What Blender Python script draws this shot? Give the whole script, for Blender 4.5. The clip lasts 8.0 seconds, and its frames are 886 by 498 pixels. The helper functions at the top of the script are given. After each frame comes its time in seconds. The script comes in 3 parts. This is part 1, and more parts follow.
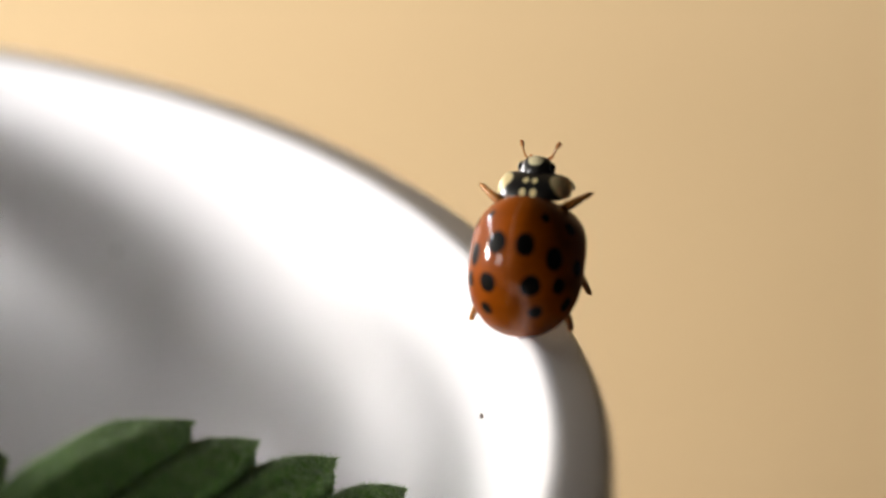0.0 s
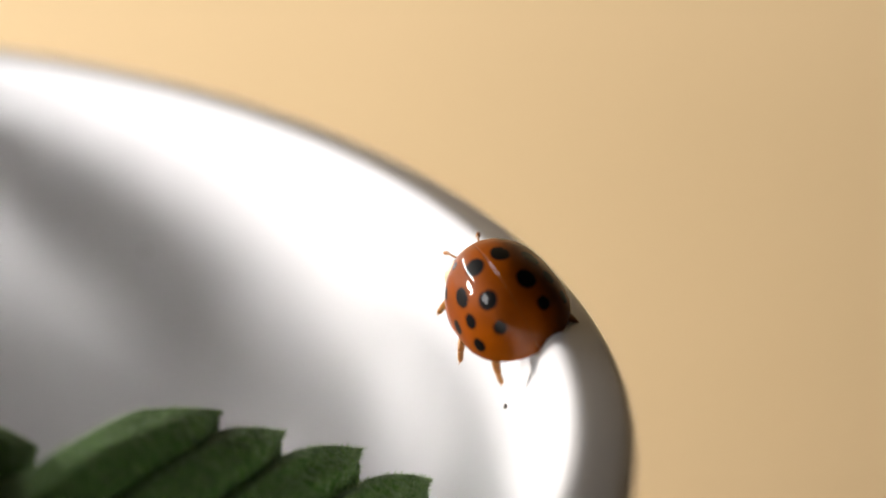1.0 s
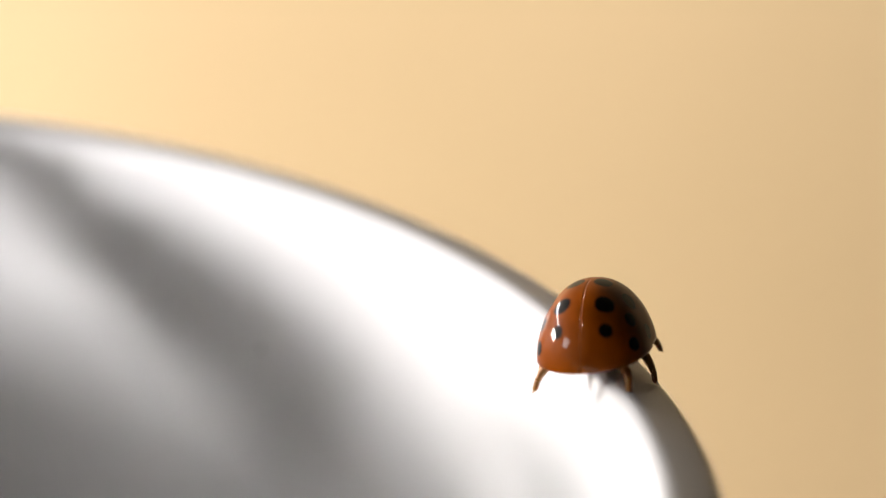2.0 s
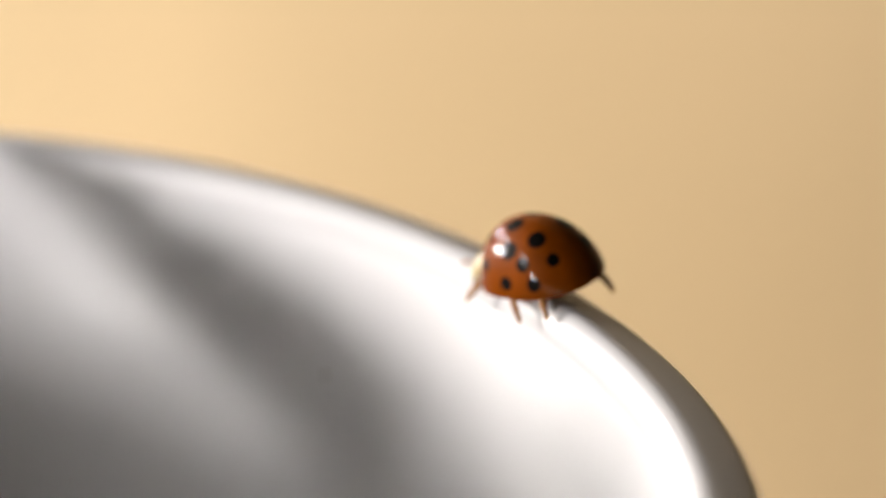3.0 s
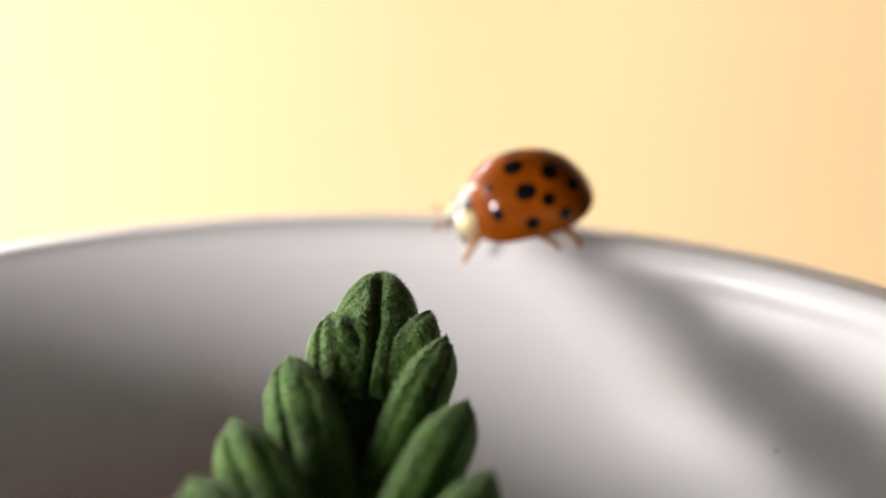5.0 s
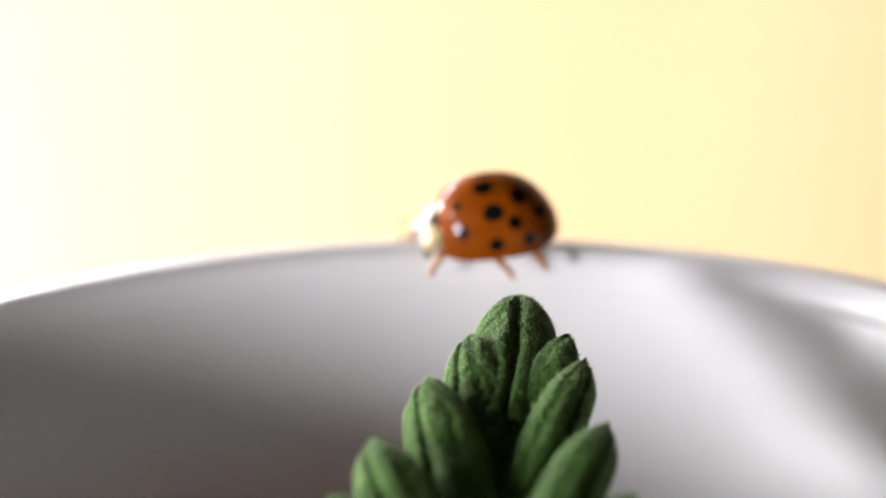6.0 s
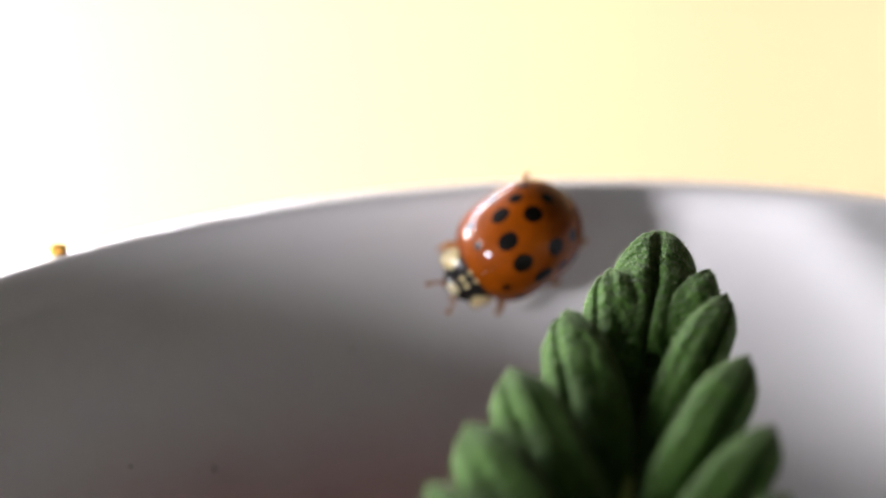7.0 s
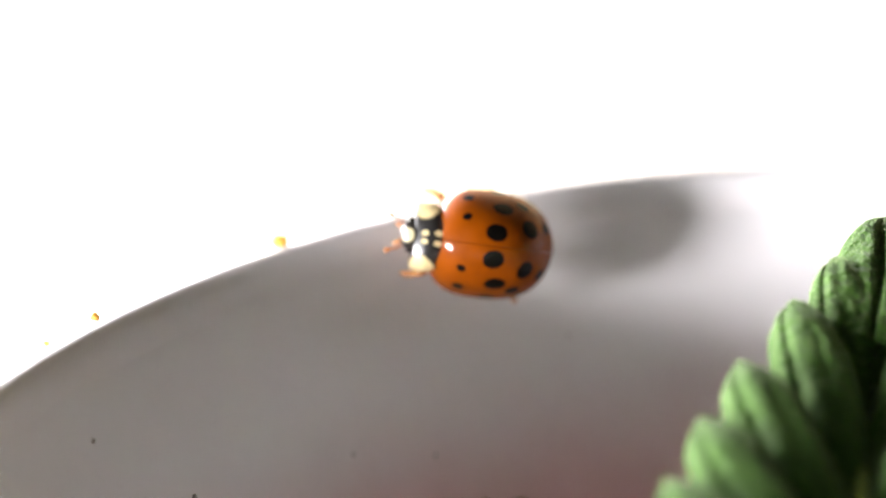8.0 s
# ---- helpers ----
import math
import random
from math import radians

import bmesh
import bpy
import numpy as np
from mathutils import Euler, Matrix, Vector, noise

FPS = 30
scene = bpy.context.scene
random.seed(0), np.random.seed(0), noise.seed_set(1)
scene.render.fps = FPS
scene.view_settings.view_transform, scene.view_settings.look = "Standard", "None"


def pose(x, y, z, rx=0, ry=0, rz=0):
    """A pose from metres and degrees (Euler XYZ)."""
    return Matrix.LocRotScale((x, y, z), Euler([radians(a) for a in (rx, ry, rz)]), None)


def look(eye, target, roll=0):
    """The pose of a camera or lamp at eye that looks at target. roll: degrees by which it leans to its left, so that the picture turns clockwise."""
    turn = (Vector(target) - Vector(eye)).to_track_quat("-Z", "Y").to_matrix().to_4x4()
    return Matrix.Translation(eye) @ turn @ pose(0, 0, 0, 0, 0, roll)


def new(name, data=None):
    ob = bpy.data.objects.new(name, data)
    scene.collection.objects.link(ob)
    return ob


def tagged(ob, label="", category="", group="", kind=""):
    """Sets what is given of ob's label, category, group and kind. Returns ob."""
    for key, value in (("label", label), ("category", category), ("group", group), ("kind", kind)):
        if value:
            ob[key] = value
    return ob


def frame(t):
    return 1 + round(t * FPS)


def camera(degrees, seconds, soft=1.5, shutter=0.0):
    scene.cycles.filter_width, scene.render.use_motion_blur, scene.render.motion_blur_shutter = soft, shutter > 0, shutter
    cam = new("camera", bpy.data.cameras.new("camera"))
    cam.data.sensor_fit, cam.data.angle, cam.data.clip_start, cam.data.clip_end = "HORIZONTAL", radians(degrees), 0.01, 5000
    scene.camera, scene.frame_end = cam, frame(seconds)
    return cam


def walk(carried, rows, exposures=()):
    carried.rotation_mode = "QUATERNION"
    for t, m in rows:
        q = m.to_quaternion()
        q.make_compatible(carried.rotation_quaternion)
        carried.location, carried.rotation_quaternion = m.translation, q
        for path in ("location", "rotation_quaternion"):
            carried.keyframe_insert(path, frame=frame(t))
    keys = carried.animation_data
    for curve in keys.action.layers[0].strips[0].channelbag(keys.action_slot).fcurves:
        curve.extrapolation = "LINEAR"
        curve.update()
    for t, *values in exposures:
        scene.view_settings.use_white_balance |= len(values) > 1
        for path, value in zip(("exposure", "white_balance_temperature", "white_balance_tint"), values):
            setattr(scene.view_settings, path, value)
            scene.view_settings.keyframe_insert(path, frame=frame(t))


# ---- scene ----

# <rows>
PATH = [
    (0.0, 4.05, -82.32, 41.70, 17.23, 24.33, 5.22),
    (0.4, 5.13, -83.28, 41.78, 16.18, 24.05, 4.96),
    (0.7, 5.46, -83.28, 41.17, 15.47, 23.55, 4.58),
    (1.0, 4.04, -84.08, 40.49, 16.33, 23.50, 4.70),
    (1.4, 4.94, -83.15, 42.27, 14.79, 25.26, 3.58),
    (1.7, 7.00, -81.32, 39.93, 12.14, 22.48, 4.94),
    (2.8, 13.16, -81.77, 38.46, 7.74, 20.77, 4.44),
    (3.0, 13.52, -80.92, 38.49, 6.73, 20.83, 4.28),
    (3.5, 12.49, -75.91, 39.83, 6.44, 22.13, 2.52),
    (4.0, 10.82, -69.19, 42.03, 2.22, 23.01, 1.75),
    (4.5, 9.35, -67.11, 41.19, -0.44, 23.13, 1.11),
    (5.0, 8.68, -66.78, 42.20, -4.28, 23.53, 0.10),
    (5.2, 8.63, -66.62, 41.61, -5.46, 23.54, -0.22),
    (6.3, 7.04, -67.24, 41.45, -8.01, 22.33, -0.61),
    (6.5, 7.48, -66.23, 41.75, -9.38, 22.61, -1.11),
    (7.0, 7.57, -67.43, 38.89, -10.43, 22.56, -1.27),
    (7.2, 7.48, -67.19, 39.81, -9.94, 24.72, -1.61),
    (7.5, 6.21, -67.81, 40.62, -9.97, 25.13, -1.90),
    (7.9, 4.48, -68.22, 41.80, -12.98, 24.62, -2.88),
    (8.0, 4.71, -67.54, 40.81, -14.16, 23.72, -3.37),
]
LADYBIRD_PATH = [
    (0.0, 33.03, -0.22, 1.61, -13.4, -53.8, 67.8),
    (0.4, 32.41, -0.04, 1.57, -30.7, -49.8, 96.0),
    (0.5, 32.35, 0.75, 1.25, -27.9, -45.3, 96.1),
    (0.6, 32.65, 1.63, -0.78, -23.4, -15.9, 109.8),
    (0.7, 31.52, -2.02, -0.35, -18.6, -0.2, 103.6),
    (1.0, 31.69, -0.37, -0.56, -28.4, -10.2, 101.1),
    (1.4, 31.82, 4.12, -0.12, -30.9, -4.3, 83.3),
    (1.5, 31.72, 4.91, 0.11, -18.1, -0.5, 74.1),
    (1.7, 31.99, 4.61, 0.10, -12.5, 1.6, 53.4),
    (2.8, 30.68, 12.94, 0.30, -19.7, 9.1, 126.9),
    (3.0, 29.55, 15.73, 0.01, -14.4, 12.6, 125.7),
    (3.5, 26.53, 21.47, -0.17, -11.8, 1.6, 131.6),
    (4.0, 20.13, 26.95, 0.47, -14.1, 11.7, 149.7),
    (4.5, 12.98, 30.78, 0.45, -15.6, 12.1, 165.8),
    (5.0, 5.31, 32.48, 0.62, -11.8, 12.7, 184.5),
    (6.3, -3.84, 33.05, -0.16, -10.6, 5.2, 187.8),
    (6.5, -5.09, 33.37, -0.58, -19.3, 19.0, 201.9),
    (7.0, -6.82, 29.61, -1.29, -72.8, 32.8, 199.7),
    (7.2, -8.23, 29.05, -1.58, -79.6, 21.1, 200.0),
    (7.5, -10.88, 27.83, -1.40, -83.8, -2.7, 197.7),
    (7.9, -15.26, 26.17, -1.13, -75.2, -12.5, 200.4),
    (8.0, -16.70, 25.26, -0.96, -69.3, -14.6, 202.1),
]
# </rows>

MM = 0.001
BUG = 0.874  # size of the ladybird


def heading(x, y, z, yaw, down, roll):
    """Camera pose in millimetres and degrees: turn to the right, tilt down, lean."""
    a, b = radians(yaw), radians(down)
    way = Vector((math.sin(a) * math.cos(b), math.cos(a) * math.cos(b), -math.sin(b)))
    eye = Vector((x, y, z)) * MM
    return look(eye, eye + way, roll)


cam = camera(20.0, 8.0, soft=1.5)
cam.data.dof.use_dof = True
cam.data.dof.focus_distance = 0.098
cam.data.dof.aperture_fstop = 21.0
EXPOSURES = [  # seconds, stops, white balance
    (0.0, -0.15, 6850, 11), (1.7, -0.15, 6850, 11), (3.0, -0.5, 7000, 12), (3.7, -0.45, 7050, 13), (4.5, -0.3, 7050, 13), (5.2, -0.15, 7000, 13),
    (6.5, 0.05, 6500, 14), (7.0, -0.05, 6500, 15), (7.2, 0.65, 6700, 15), (7.5, 1.05, 6800, 15), (8.0, 1.05, 6700, 14),
]
walk(cam, [(t, heading(*v)) for t, *v in PATH], EXPOSURES)

# ---- light ----
world = bpy.data.worlds.new("world")
world.use_nodes = True
scene.world = world
sky = world.node_tree.nodes.new("ShaderNodeTexSky")
sky.sky_type, sky.sun_disc = "NISHITA", False
sky.sun_elevation, sky.sun_rotation = radians(20), radians(-80)
back = world.node_tree.nodes["Background"]
world.node_tree.links.new(sky.outputs["Color"], back.inputs["Color"])
back.inputs["Strength"].default_value = 0.08


def area_lamp(name, size_x, size_y, watts, colour, eye, target):
    data = bpy.data.lights.new(name, "AREA")
    data.shape, data.size, data.size_y = "RECTANGLE", size_x, size_y
    data.energy, data.color = watts, colour
    ob = new(name, data)
    ob.matrix_world = look(eye, target)
    return ob


# daylight from the left and front windows, then four added lamps
area_lamp("window_daylight", 0.12, 0.06, 3.9, (1.0, 0.98, 0.97), (-0.419, 0.213, 0.055), (0.0, 0.0, 0.0))
area_lamp("front_window_daylight", 0.14, 0.10, 4.2, (0.97, 0.97, 1.0), (-0.403, -0.389, 0.062), (0.0, 0.0, -0.01))
# added fill that lightens the shadow on the bowl's right wall
area_lamp("side_fill", 0.12, 0.12, 0.72, (0.96, 0.97, 1.0), (-0.450, -0.100, 0.16), (0.0, 0.0, 0.0))
# added thin leaning strip, for the long highlight on the wing cases
strip_lamp = area_lamp("highlight_strip", 0.38, 0.008, 1.5, (0.97, 0.98, 1.0), (-0.265, 0.320, 0.115), (0.03, 0.0, 0.0))
strip_lamp.matrix_world = strip_lamp.matrix_world @ Matrix.Rotation(radians(16.0), 4, "Z")
# added lamp below table height that lights only the back wall
back_wall_lamp = area_lamp("back_wall_fill", 0.30, 0.16, 3.15, (1.0, 0.95, 0.91), (-0.80, 0.02, -0.32), (0.2, 0.62, -0.30))
back_wall_lamp.data.spread = radians(64)
# added bluish lamp that brightens the left of the back wall
area_lamp("back_wall_left_fill", 0.05, 0.30, 4.6, (0.70, 0.84, 1.0), (-0.470, 0.500, -0.20), (-0.35, 0.66, -0.20))


# ---- materials ----
def material(name, colour, rough=0.5, metal=0.0, spec=0.5, coat=0.0, sss=0.0, transmission=0.0):
    m = bpy.data.materials.new(name)
    m.use_nodes = True
    b = m.node_tree.nodes["Principled BSDF"]
    b.inputs["Base Color"].default_value = (*colour, 1)
    b.inputs["Roughness"].default_value = rough
    b.inputs["Metallic"].default_value = metal
    b.inputs["Specular IOR Level"].default_value = spec
    b.inputs["Coat Weight"].default_value = coat
    b.inputs["Coat Roughness"].default_value = 0.05
    if sss:
        b.inputs["Subsurface Weight"].default_value = sss
        b.inputs["Subsurface Scale"].default_value = 0.0004
        b.inputs["Subsurface Radius"].default_value = (1.0, 0.6, 0.3)
    b.inputs["Transmission Weight"].default_value = transmission
    return m


def node(m, kind, **values):
    n = m.node_tree.nodes.new(kind)
    for key, value in values.items():
        n.inputs[key].default_value = value
    return n


def join(m, a, b):
    m.node_tree.links.new(a, b)


def mottled(m, size, low, high, seed=0.0, detail=6.0, coords="Object"):
    """Varies the base colour between two colours with noise of the given grain size in metres."""
    co = node(m, "ShaderNodeTexCoord")
    n = node(m, "ShaderNodeTexNoise", Scale=1.0 / size, Detail=detail, Roughness=0.6, Distortion=seed)
    r = node(m, "ShaderNodeValToRGB")
    r.color_ramp.elements[0].position, r.color_ramp.elements[1].position = 0.3, 0.7
    r.color_ramp.elements[0].color, r.color_ramp.elements[1].color = (*low, 1), (*high, 1)
    join(m, co.outputs[coords], n.inputs["Vector"])
    join(m, n.outputs["Fac"], r.inputs["Fac"])
    join(m, r.outputs["Color"], m.node_tree.nodes["Principled BSDF"].inputs["Base Color"])
    return r


def bumpy(m, size, depth, strength=0.6, detail=5.0, coords="Object"):
    co = node(m, "ShaderNodeTexCoord")
    n = node(m, "ShaderNodeTexNoise", Scale=1.0 / size, Detail=detail)
    b = node(m, "ShaderNodeBump", Strength=strength, Distance=depth)
    join(m, co.outputs[coords], n.inputs["Vector"])
    join(m, n.outputs["Fac"], b.inputs["Height"])
    join(m, b.outputs["Normal"], m.node_tree.nodes["Principled BSDF"].inputs["Normal"])
    return b


def masked(m, base, spots, other, axis_abs=True, soft=0.08):
    """Base colour `base` with elliptic marks of colour `other`: rows of x, y, z, radius along x, along y and z, in millimetres of the thing's space."""
    co = node(m, "ShaderNodeTexCoord")
    mm = node(m, "ShaderNodeVectorMath")
    mm.operation = "SCALE"
    mm.inputs["Scale"].default_value = 1000.0 / BUG
    join(m, co.outputs["Object"], mm.inputs[0])
    wob = node(m, "ShaderNodeTexNoise", Scale=1.6, Detail=3.0)
    join(m, mm.outputs["Vector"], wob.inputs["Vector"])
    src = mm.outputs["Vector"]
    if axis_abs:
        sep = node(m, "ShaderNodeSeparateXYZ")
        ab = node(m, "ShaderNodeMath")
        ab.operation = "ABSOLUTE"
        com = node(m, "ShaderNodeCombineXYZ")
        join(m, src, sep.inputs[0])
        join(m, sep.outputs["Y"], ab.inputs[0])
        join(m, sep.outputs["X"], com.inputs["X"])
        join(m, ab.outputs[0], com.inputs["Y"])
        join(m, sep.outputs["Z"], com.inputs["Z"])
        src = com.outputs[0]
    total = None
    for x, y, z, rx, ry in spots:
        sub = node(m, "ShaderNodeVectorMath")
        sub.operation = "SUBTRACT"
        sub.inputs[1].default_value = (x, y, z)
        join(m, src, sub.inputs[0])
        sc = node(m, "ShaderNodeVectorMath")
        sc.operation = "MULTIPLY"
        sc.inputs[1].default_value = (1 / rx, 1 / ry, 1 / ry)
        join(m, sub.outputs["Vector"], sc.inputs[0])
        ln = node(m, "ShaderNodeVectorMath")
        ln.operation = "LENGTH"
        join(m, sc.outputs["Vector"], ln.inputs[0])
        if total is None:
            total = ln.outputs["Value"]
        else:
            mn = node(m, "ShaderNodeMath")
            mn.operation = "MINIMUM"
            join(m, total, mn.inputs[0])
            join(m, ln.outputs["Value"], mn.inputs[1])
            total = mn.outputs[0]
    add = node(m, "ShaderNodeMath")
    add.operation = "MULTIPLY_ADD"
    add.inputs[1].default_value = 0.35
    join(m, wob.outputs["Fac"], add.inputs[0])
    join(m, total, add.inputs[2])
    ramp = node(m, "ShaderNodeMapRange")
    ramp.inputs["From Min"].default_value = 1.17 - soft
    ramp.inputs["From Max"].default_value = 1.17 + soft
    join(m, add.outputs[0], ramp.inputs["Value"])
    mix = node(m, "ShaderNodeMix")
    mix.data_type = "RGBA"
    mix.inputs["A"].default_value = (*other, 1)
    # slow change of tone over the base colour
    tone = node(m, "ShaderNodeTexNoise", Scale=0.7, Detail=4.0)
    tr = node(m, "ShaderNodeValToRGB")
    tr.color_ramp.elements[0].position, tr.color_ramp.elements[1].position = 0.3, 0.75
    tr.color_ramp.elements[0].color = (*[c * 0.8 for c in base], 1)
    tr.color_ramp.elements[1].color = (*[min(1, c * 1.15) for c in base], 1)
    join(m, mm.outputs["Vector"], tone.inputs["Vector"])
    join(m, tone.outputs["Fac"], tr.inputs["Fac"])
    join(m, tr.outputs["Color"], mix.inputs["B"])
    join(m, ramp.outputs["Result"], mix.inputs["Factor"])
    join(m, mix.outputs["Result"], m.node_tree.nodes["Principled BSDF"].inputs["Base Color"])


ceramic = material("white_glaze", (0.82, 0.815, 0.825), 0.35)
mottled(ceramic, 0.012, (0.80, 0.795, 0.805), (0.84, 0.835, 0.845))
bumpy(ceramic, 0.006, 0.00004, 0.3)


def red_bounce(m, low, high, colour):
    """Pink bounce light off the red pulp, painted on the inside of the bowl, clear at the height `high` and full at
    `low`, on the left side alone.
    """
    co = node(m, "ShaderNodeTexCoord")
    sep = node(m, "ShaderNodeSeparateXYZ")
    cloud = node(m, "ShaderNodeTexNoise", Scale=140.0, Detail=5.0)
    join(m, co.outputs["Object"], sep.inputs[0])
    join(m, co.outputs["Object"], cloud.inputs["Vector"])
    height = node(m, "ShaderNodeMath")
    height.operation = "MULTIPLY_ADD"
    height.inputs[1].default_value = 0.004
    join(m, cloud.outputs["Fac"], height.inputs[0])
    join(m, sep.outputs["Z"], height.inputs[2])
    amount = node(m, "ShaderNodeMapRange")
    amount.interpolation_type = "SMOOTHSTEP"
    amount.inputs["From Min"].default_value, amount.inputs["From Max"].default_value = high + 0.002, low + 0.002
    join(m, height.outputs[0], amount.inputs["Value"])
    side = node(m, "ShaderNodeMapRange")
    side.inputs["From Min"].default_value, side.inputs["From Max"].default_value = 0.004, -0.005
    join(m, sep.outputs["X"], side.inputs["Value"])
    both = node(m, "ShaderNodeMath")
    both.operation = "MULTIPLY"
    join(m, amount.outputs["Result"], both.inputs[0])
    join(m, side.outputs["Result"], both.inputs[1])
    mix = node(m, "ShaderNodeMix")
    mix.data_type = "RGBA"
    mix.inputs["B"].default_value = (*colour, 1)
    base = m.node_tree.nodes["Principled BSDF"].inputs["Base Color"]
    join(m, base.links[0].from_socket, mix.inputs["A"])
    join(m, both.outputs[0], mix.inputs["Factor"])
    join(m, mix.outputs["Result"], base)


# the red glow is painted into the glaze colour
red_bounce(ceramic, 0.0295, 0.0385, (0.68, 0.38, 0.37))
tabletop_mat = material("dark_wood", (0.05, 0.03, 0.02), 0.5)
wood_co = node(tabletop_mat, "ShaderNodeTexCoord")
wood_map = node(tabletop_mat, "ShaderNodeMapping")
wood_map.inputs["Scale"].default_value = (3.0, 40.0, 3.0)
wood_noise = node(tabletop_mat, "ShaderNodeTexNoise", Scale=4.0, Detail=8.0)
wood_ramp = node(tabletop_mat, "ShaderNodeValToRGB")
wood_ramp.color_ramp.elements[0].color = (0.035, 0.02, 0.012, 1)
wood_ramp.color_ramp.elements[1].color = (0.06, 0.035, 0.02, 1)
join(tabletop_mat, wood_co.outputs["Object"], wood_map.inputs["Vector"])
join(tabletop_mat, wood_map.outputs["Vector"], wood_noise.inputs["Vector"])
join(tabletop_mat, wood_noise.outputs["Fac"], wood_ramp.inputs["Fac"])
join(tabletop_mat, wood_ramp.outputs["Color"], tabletop_mat.node_tree.nodes["Principled BSDF"].inputs["Base Color"])
# for the unseen room shell, kept near black to hold down bounce light
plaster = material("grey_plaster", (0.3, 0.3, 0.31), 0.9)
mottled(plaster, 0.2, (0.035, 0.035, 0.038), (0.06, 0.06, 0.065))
tan_wall = material("tan_paint", (0.62, 0.44, 0.24), 0.85)
mottled(tan_wall, 0.15, (0.66, 0.49, 0.275), (0.70, 0.52, 0.295))
bumpy(tan_wall, 0.004, 0.0005, 0.3)
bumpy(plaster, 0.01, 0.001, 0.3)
floor_mat = material("dark_floor", (0.12, 0.08, 0.05), 0.6)
mottled(floor_mat, 0.15, (0.09, 0.06, 0.04), (0.15, 0.10, 0.06))
# for the unseen screens, kept dark so they bounce little light
screen_mat = material("dark_screen", (0.2, 0.19, 0.17), 0.9)
mottled(screen_mat, 0.004, (0.16, 0.15, 0.14), (0.22, 0.21, 0.19))
pulp_mat = material("red_pulp", (0.5, 0.2, 0.17), 0.4, sss=0.1)
# thin and pale at the upper edge, deeper red where it lies thick
pulp_co = node(pulp_mat, "ShaderNodeTexCoord")
pulp_sep = node(pulp_mat, "ShaderNodeSeparateXYZ")
pulp_noise = node(pulp_mat, "ShaderNodeTexNoise", Scale=260.0, Detail=6.0)
pulp_sum = node(pulp_mat, "ShaderNodeMath", )
pulp_sum.operation = "MULTIPLY_ADD"
pulp_sum.inputs[1].default_value = 0.004
pulp_range = node(pulp_mat, "ShaderNodeMapRange")
pulp_range.inputs["From Min"].default_value, pulp_range.inputs["From Max"].default_value = -0.0155, -0.0105
pulp_ramp = node(pulp_mat, "ShaderNodeValToRGB")
pulp_ramp.color_ramp.elements[0].color = (0.62, 0.22, 0.20, 1)
pulp_ramp.color_ramp.elements[1].color = (0.68, 0.38, 0.37, 1)
join(pulp_mat, pulp_co.outputs["Object"], pulp_sep.inputs[0])
join(pulp_mat, pulp_co.outputs["Object"], pulp_noise.inputs["Vector"])
join(pulp_mat, pulp_noise.outputs["Fac"], pulp_sum.inputs[0])
join(pulp_mat, pulp_sep.outputs["Z"], pulp_sum.inputs[2])
join(pulp_mat, pulp_sum.outputs[0], pulp_range.inputs["Value"])
join(pulp_mat, pulp_range.outputs["Result"], pulp_ramp.inputs["Fac"])
join(pulp_mat, pulp_ramp.outputs["Color"], pulp_mat.node_tree.nodes["Principled BSDF"].inputs["Base Color"])
speck_mat = material("grey_speck", (0.28, 0.24, 0.22), 0.8)
mottled(speck_mat, 0.0003, (0.3, 0.27, 0.25), (0.44, 0.4, 0.37))
crumb_mat = material("dark_crumb", (0.06, 0.035, 0.025), 0.8)
mottled(crumb_mat, 0.0006, (0.18, 0.09, 0.07), (0.30, 0.17, 0.13))
pollen_mat = material("orange_pollen", (0.85, 0.48, 0.08), 0.7, sss=0.2)

leaf_mat = material("downy_leaf", (0.05, 0.1, 0.035), 0.75, spec=0.15)
mottled(leaf_mat, 0.0007, (0.038, 0.100, 0.012), (0.068, 0.158, 0.024), detail=10)
bumpy(leaf_mat, 0.0004, 0.0006, 0.9, detail=9)
leaf_mat.node_tree.nodes["Principled BSDF"].inputs["Sheen Weight"].default_value = 0.12
leaf_mat.node_tree.nodes["Principled BSDF"].inputs["Sheen Roughness"].default_value = 0.4
down_mat = material("white_down", (0.55, 0.62, 0.48), 0.8, spec=0.1)
mottled(down_mat, 0.0008, (0.20, 0.32, 0.12), (0.36, 0.48, 0.24))
midrib_mat = material("leaf_midrib", (0.16, 0.28, 0.05), 0.5, sss=0.2)
mottled(midrib_mat, 0.002, (0.16, 0.28, 0.03), (0.26, 0.40, 0.06))

elytra_mat = material("orange_elytra", (0.55, 0.12, 0.01), 0.5, spec=0.06, coat=0.4)
SPOT_PLAN = [  # along, across, half size along, half size across
    (1.93, 1.20, 0.22, 0.20), (1.75, 2.08, 0.27, 0.30), (0.18, 2.44, 0.36, 0.34),
    (0.58, 0.63, 0.52, 0.45), (0.20, 1.76, 0.50, 0.42),
    (-1.10, 0.97, 0.46, 0.46), (-0.82, 1.98, 0.36, 0.34), (-1.45, 2.14, 0.34, 0.32),
    (-2.05, 1.10, 0.32, 0.32),
]


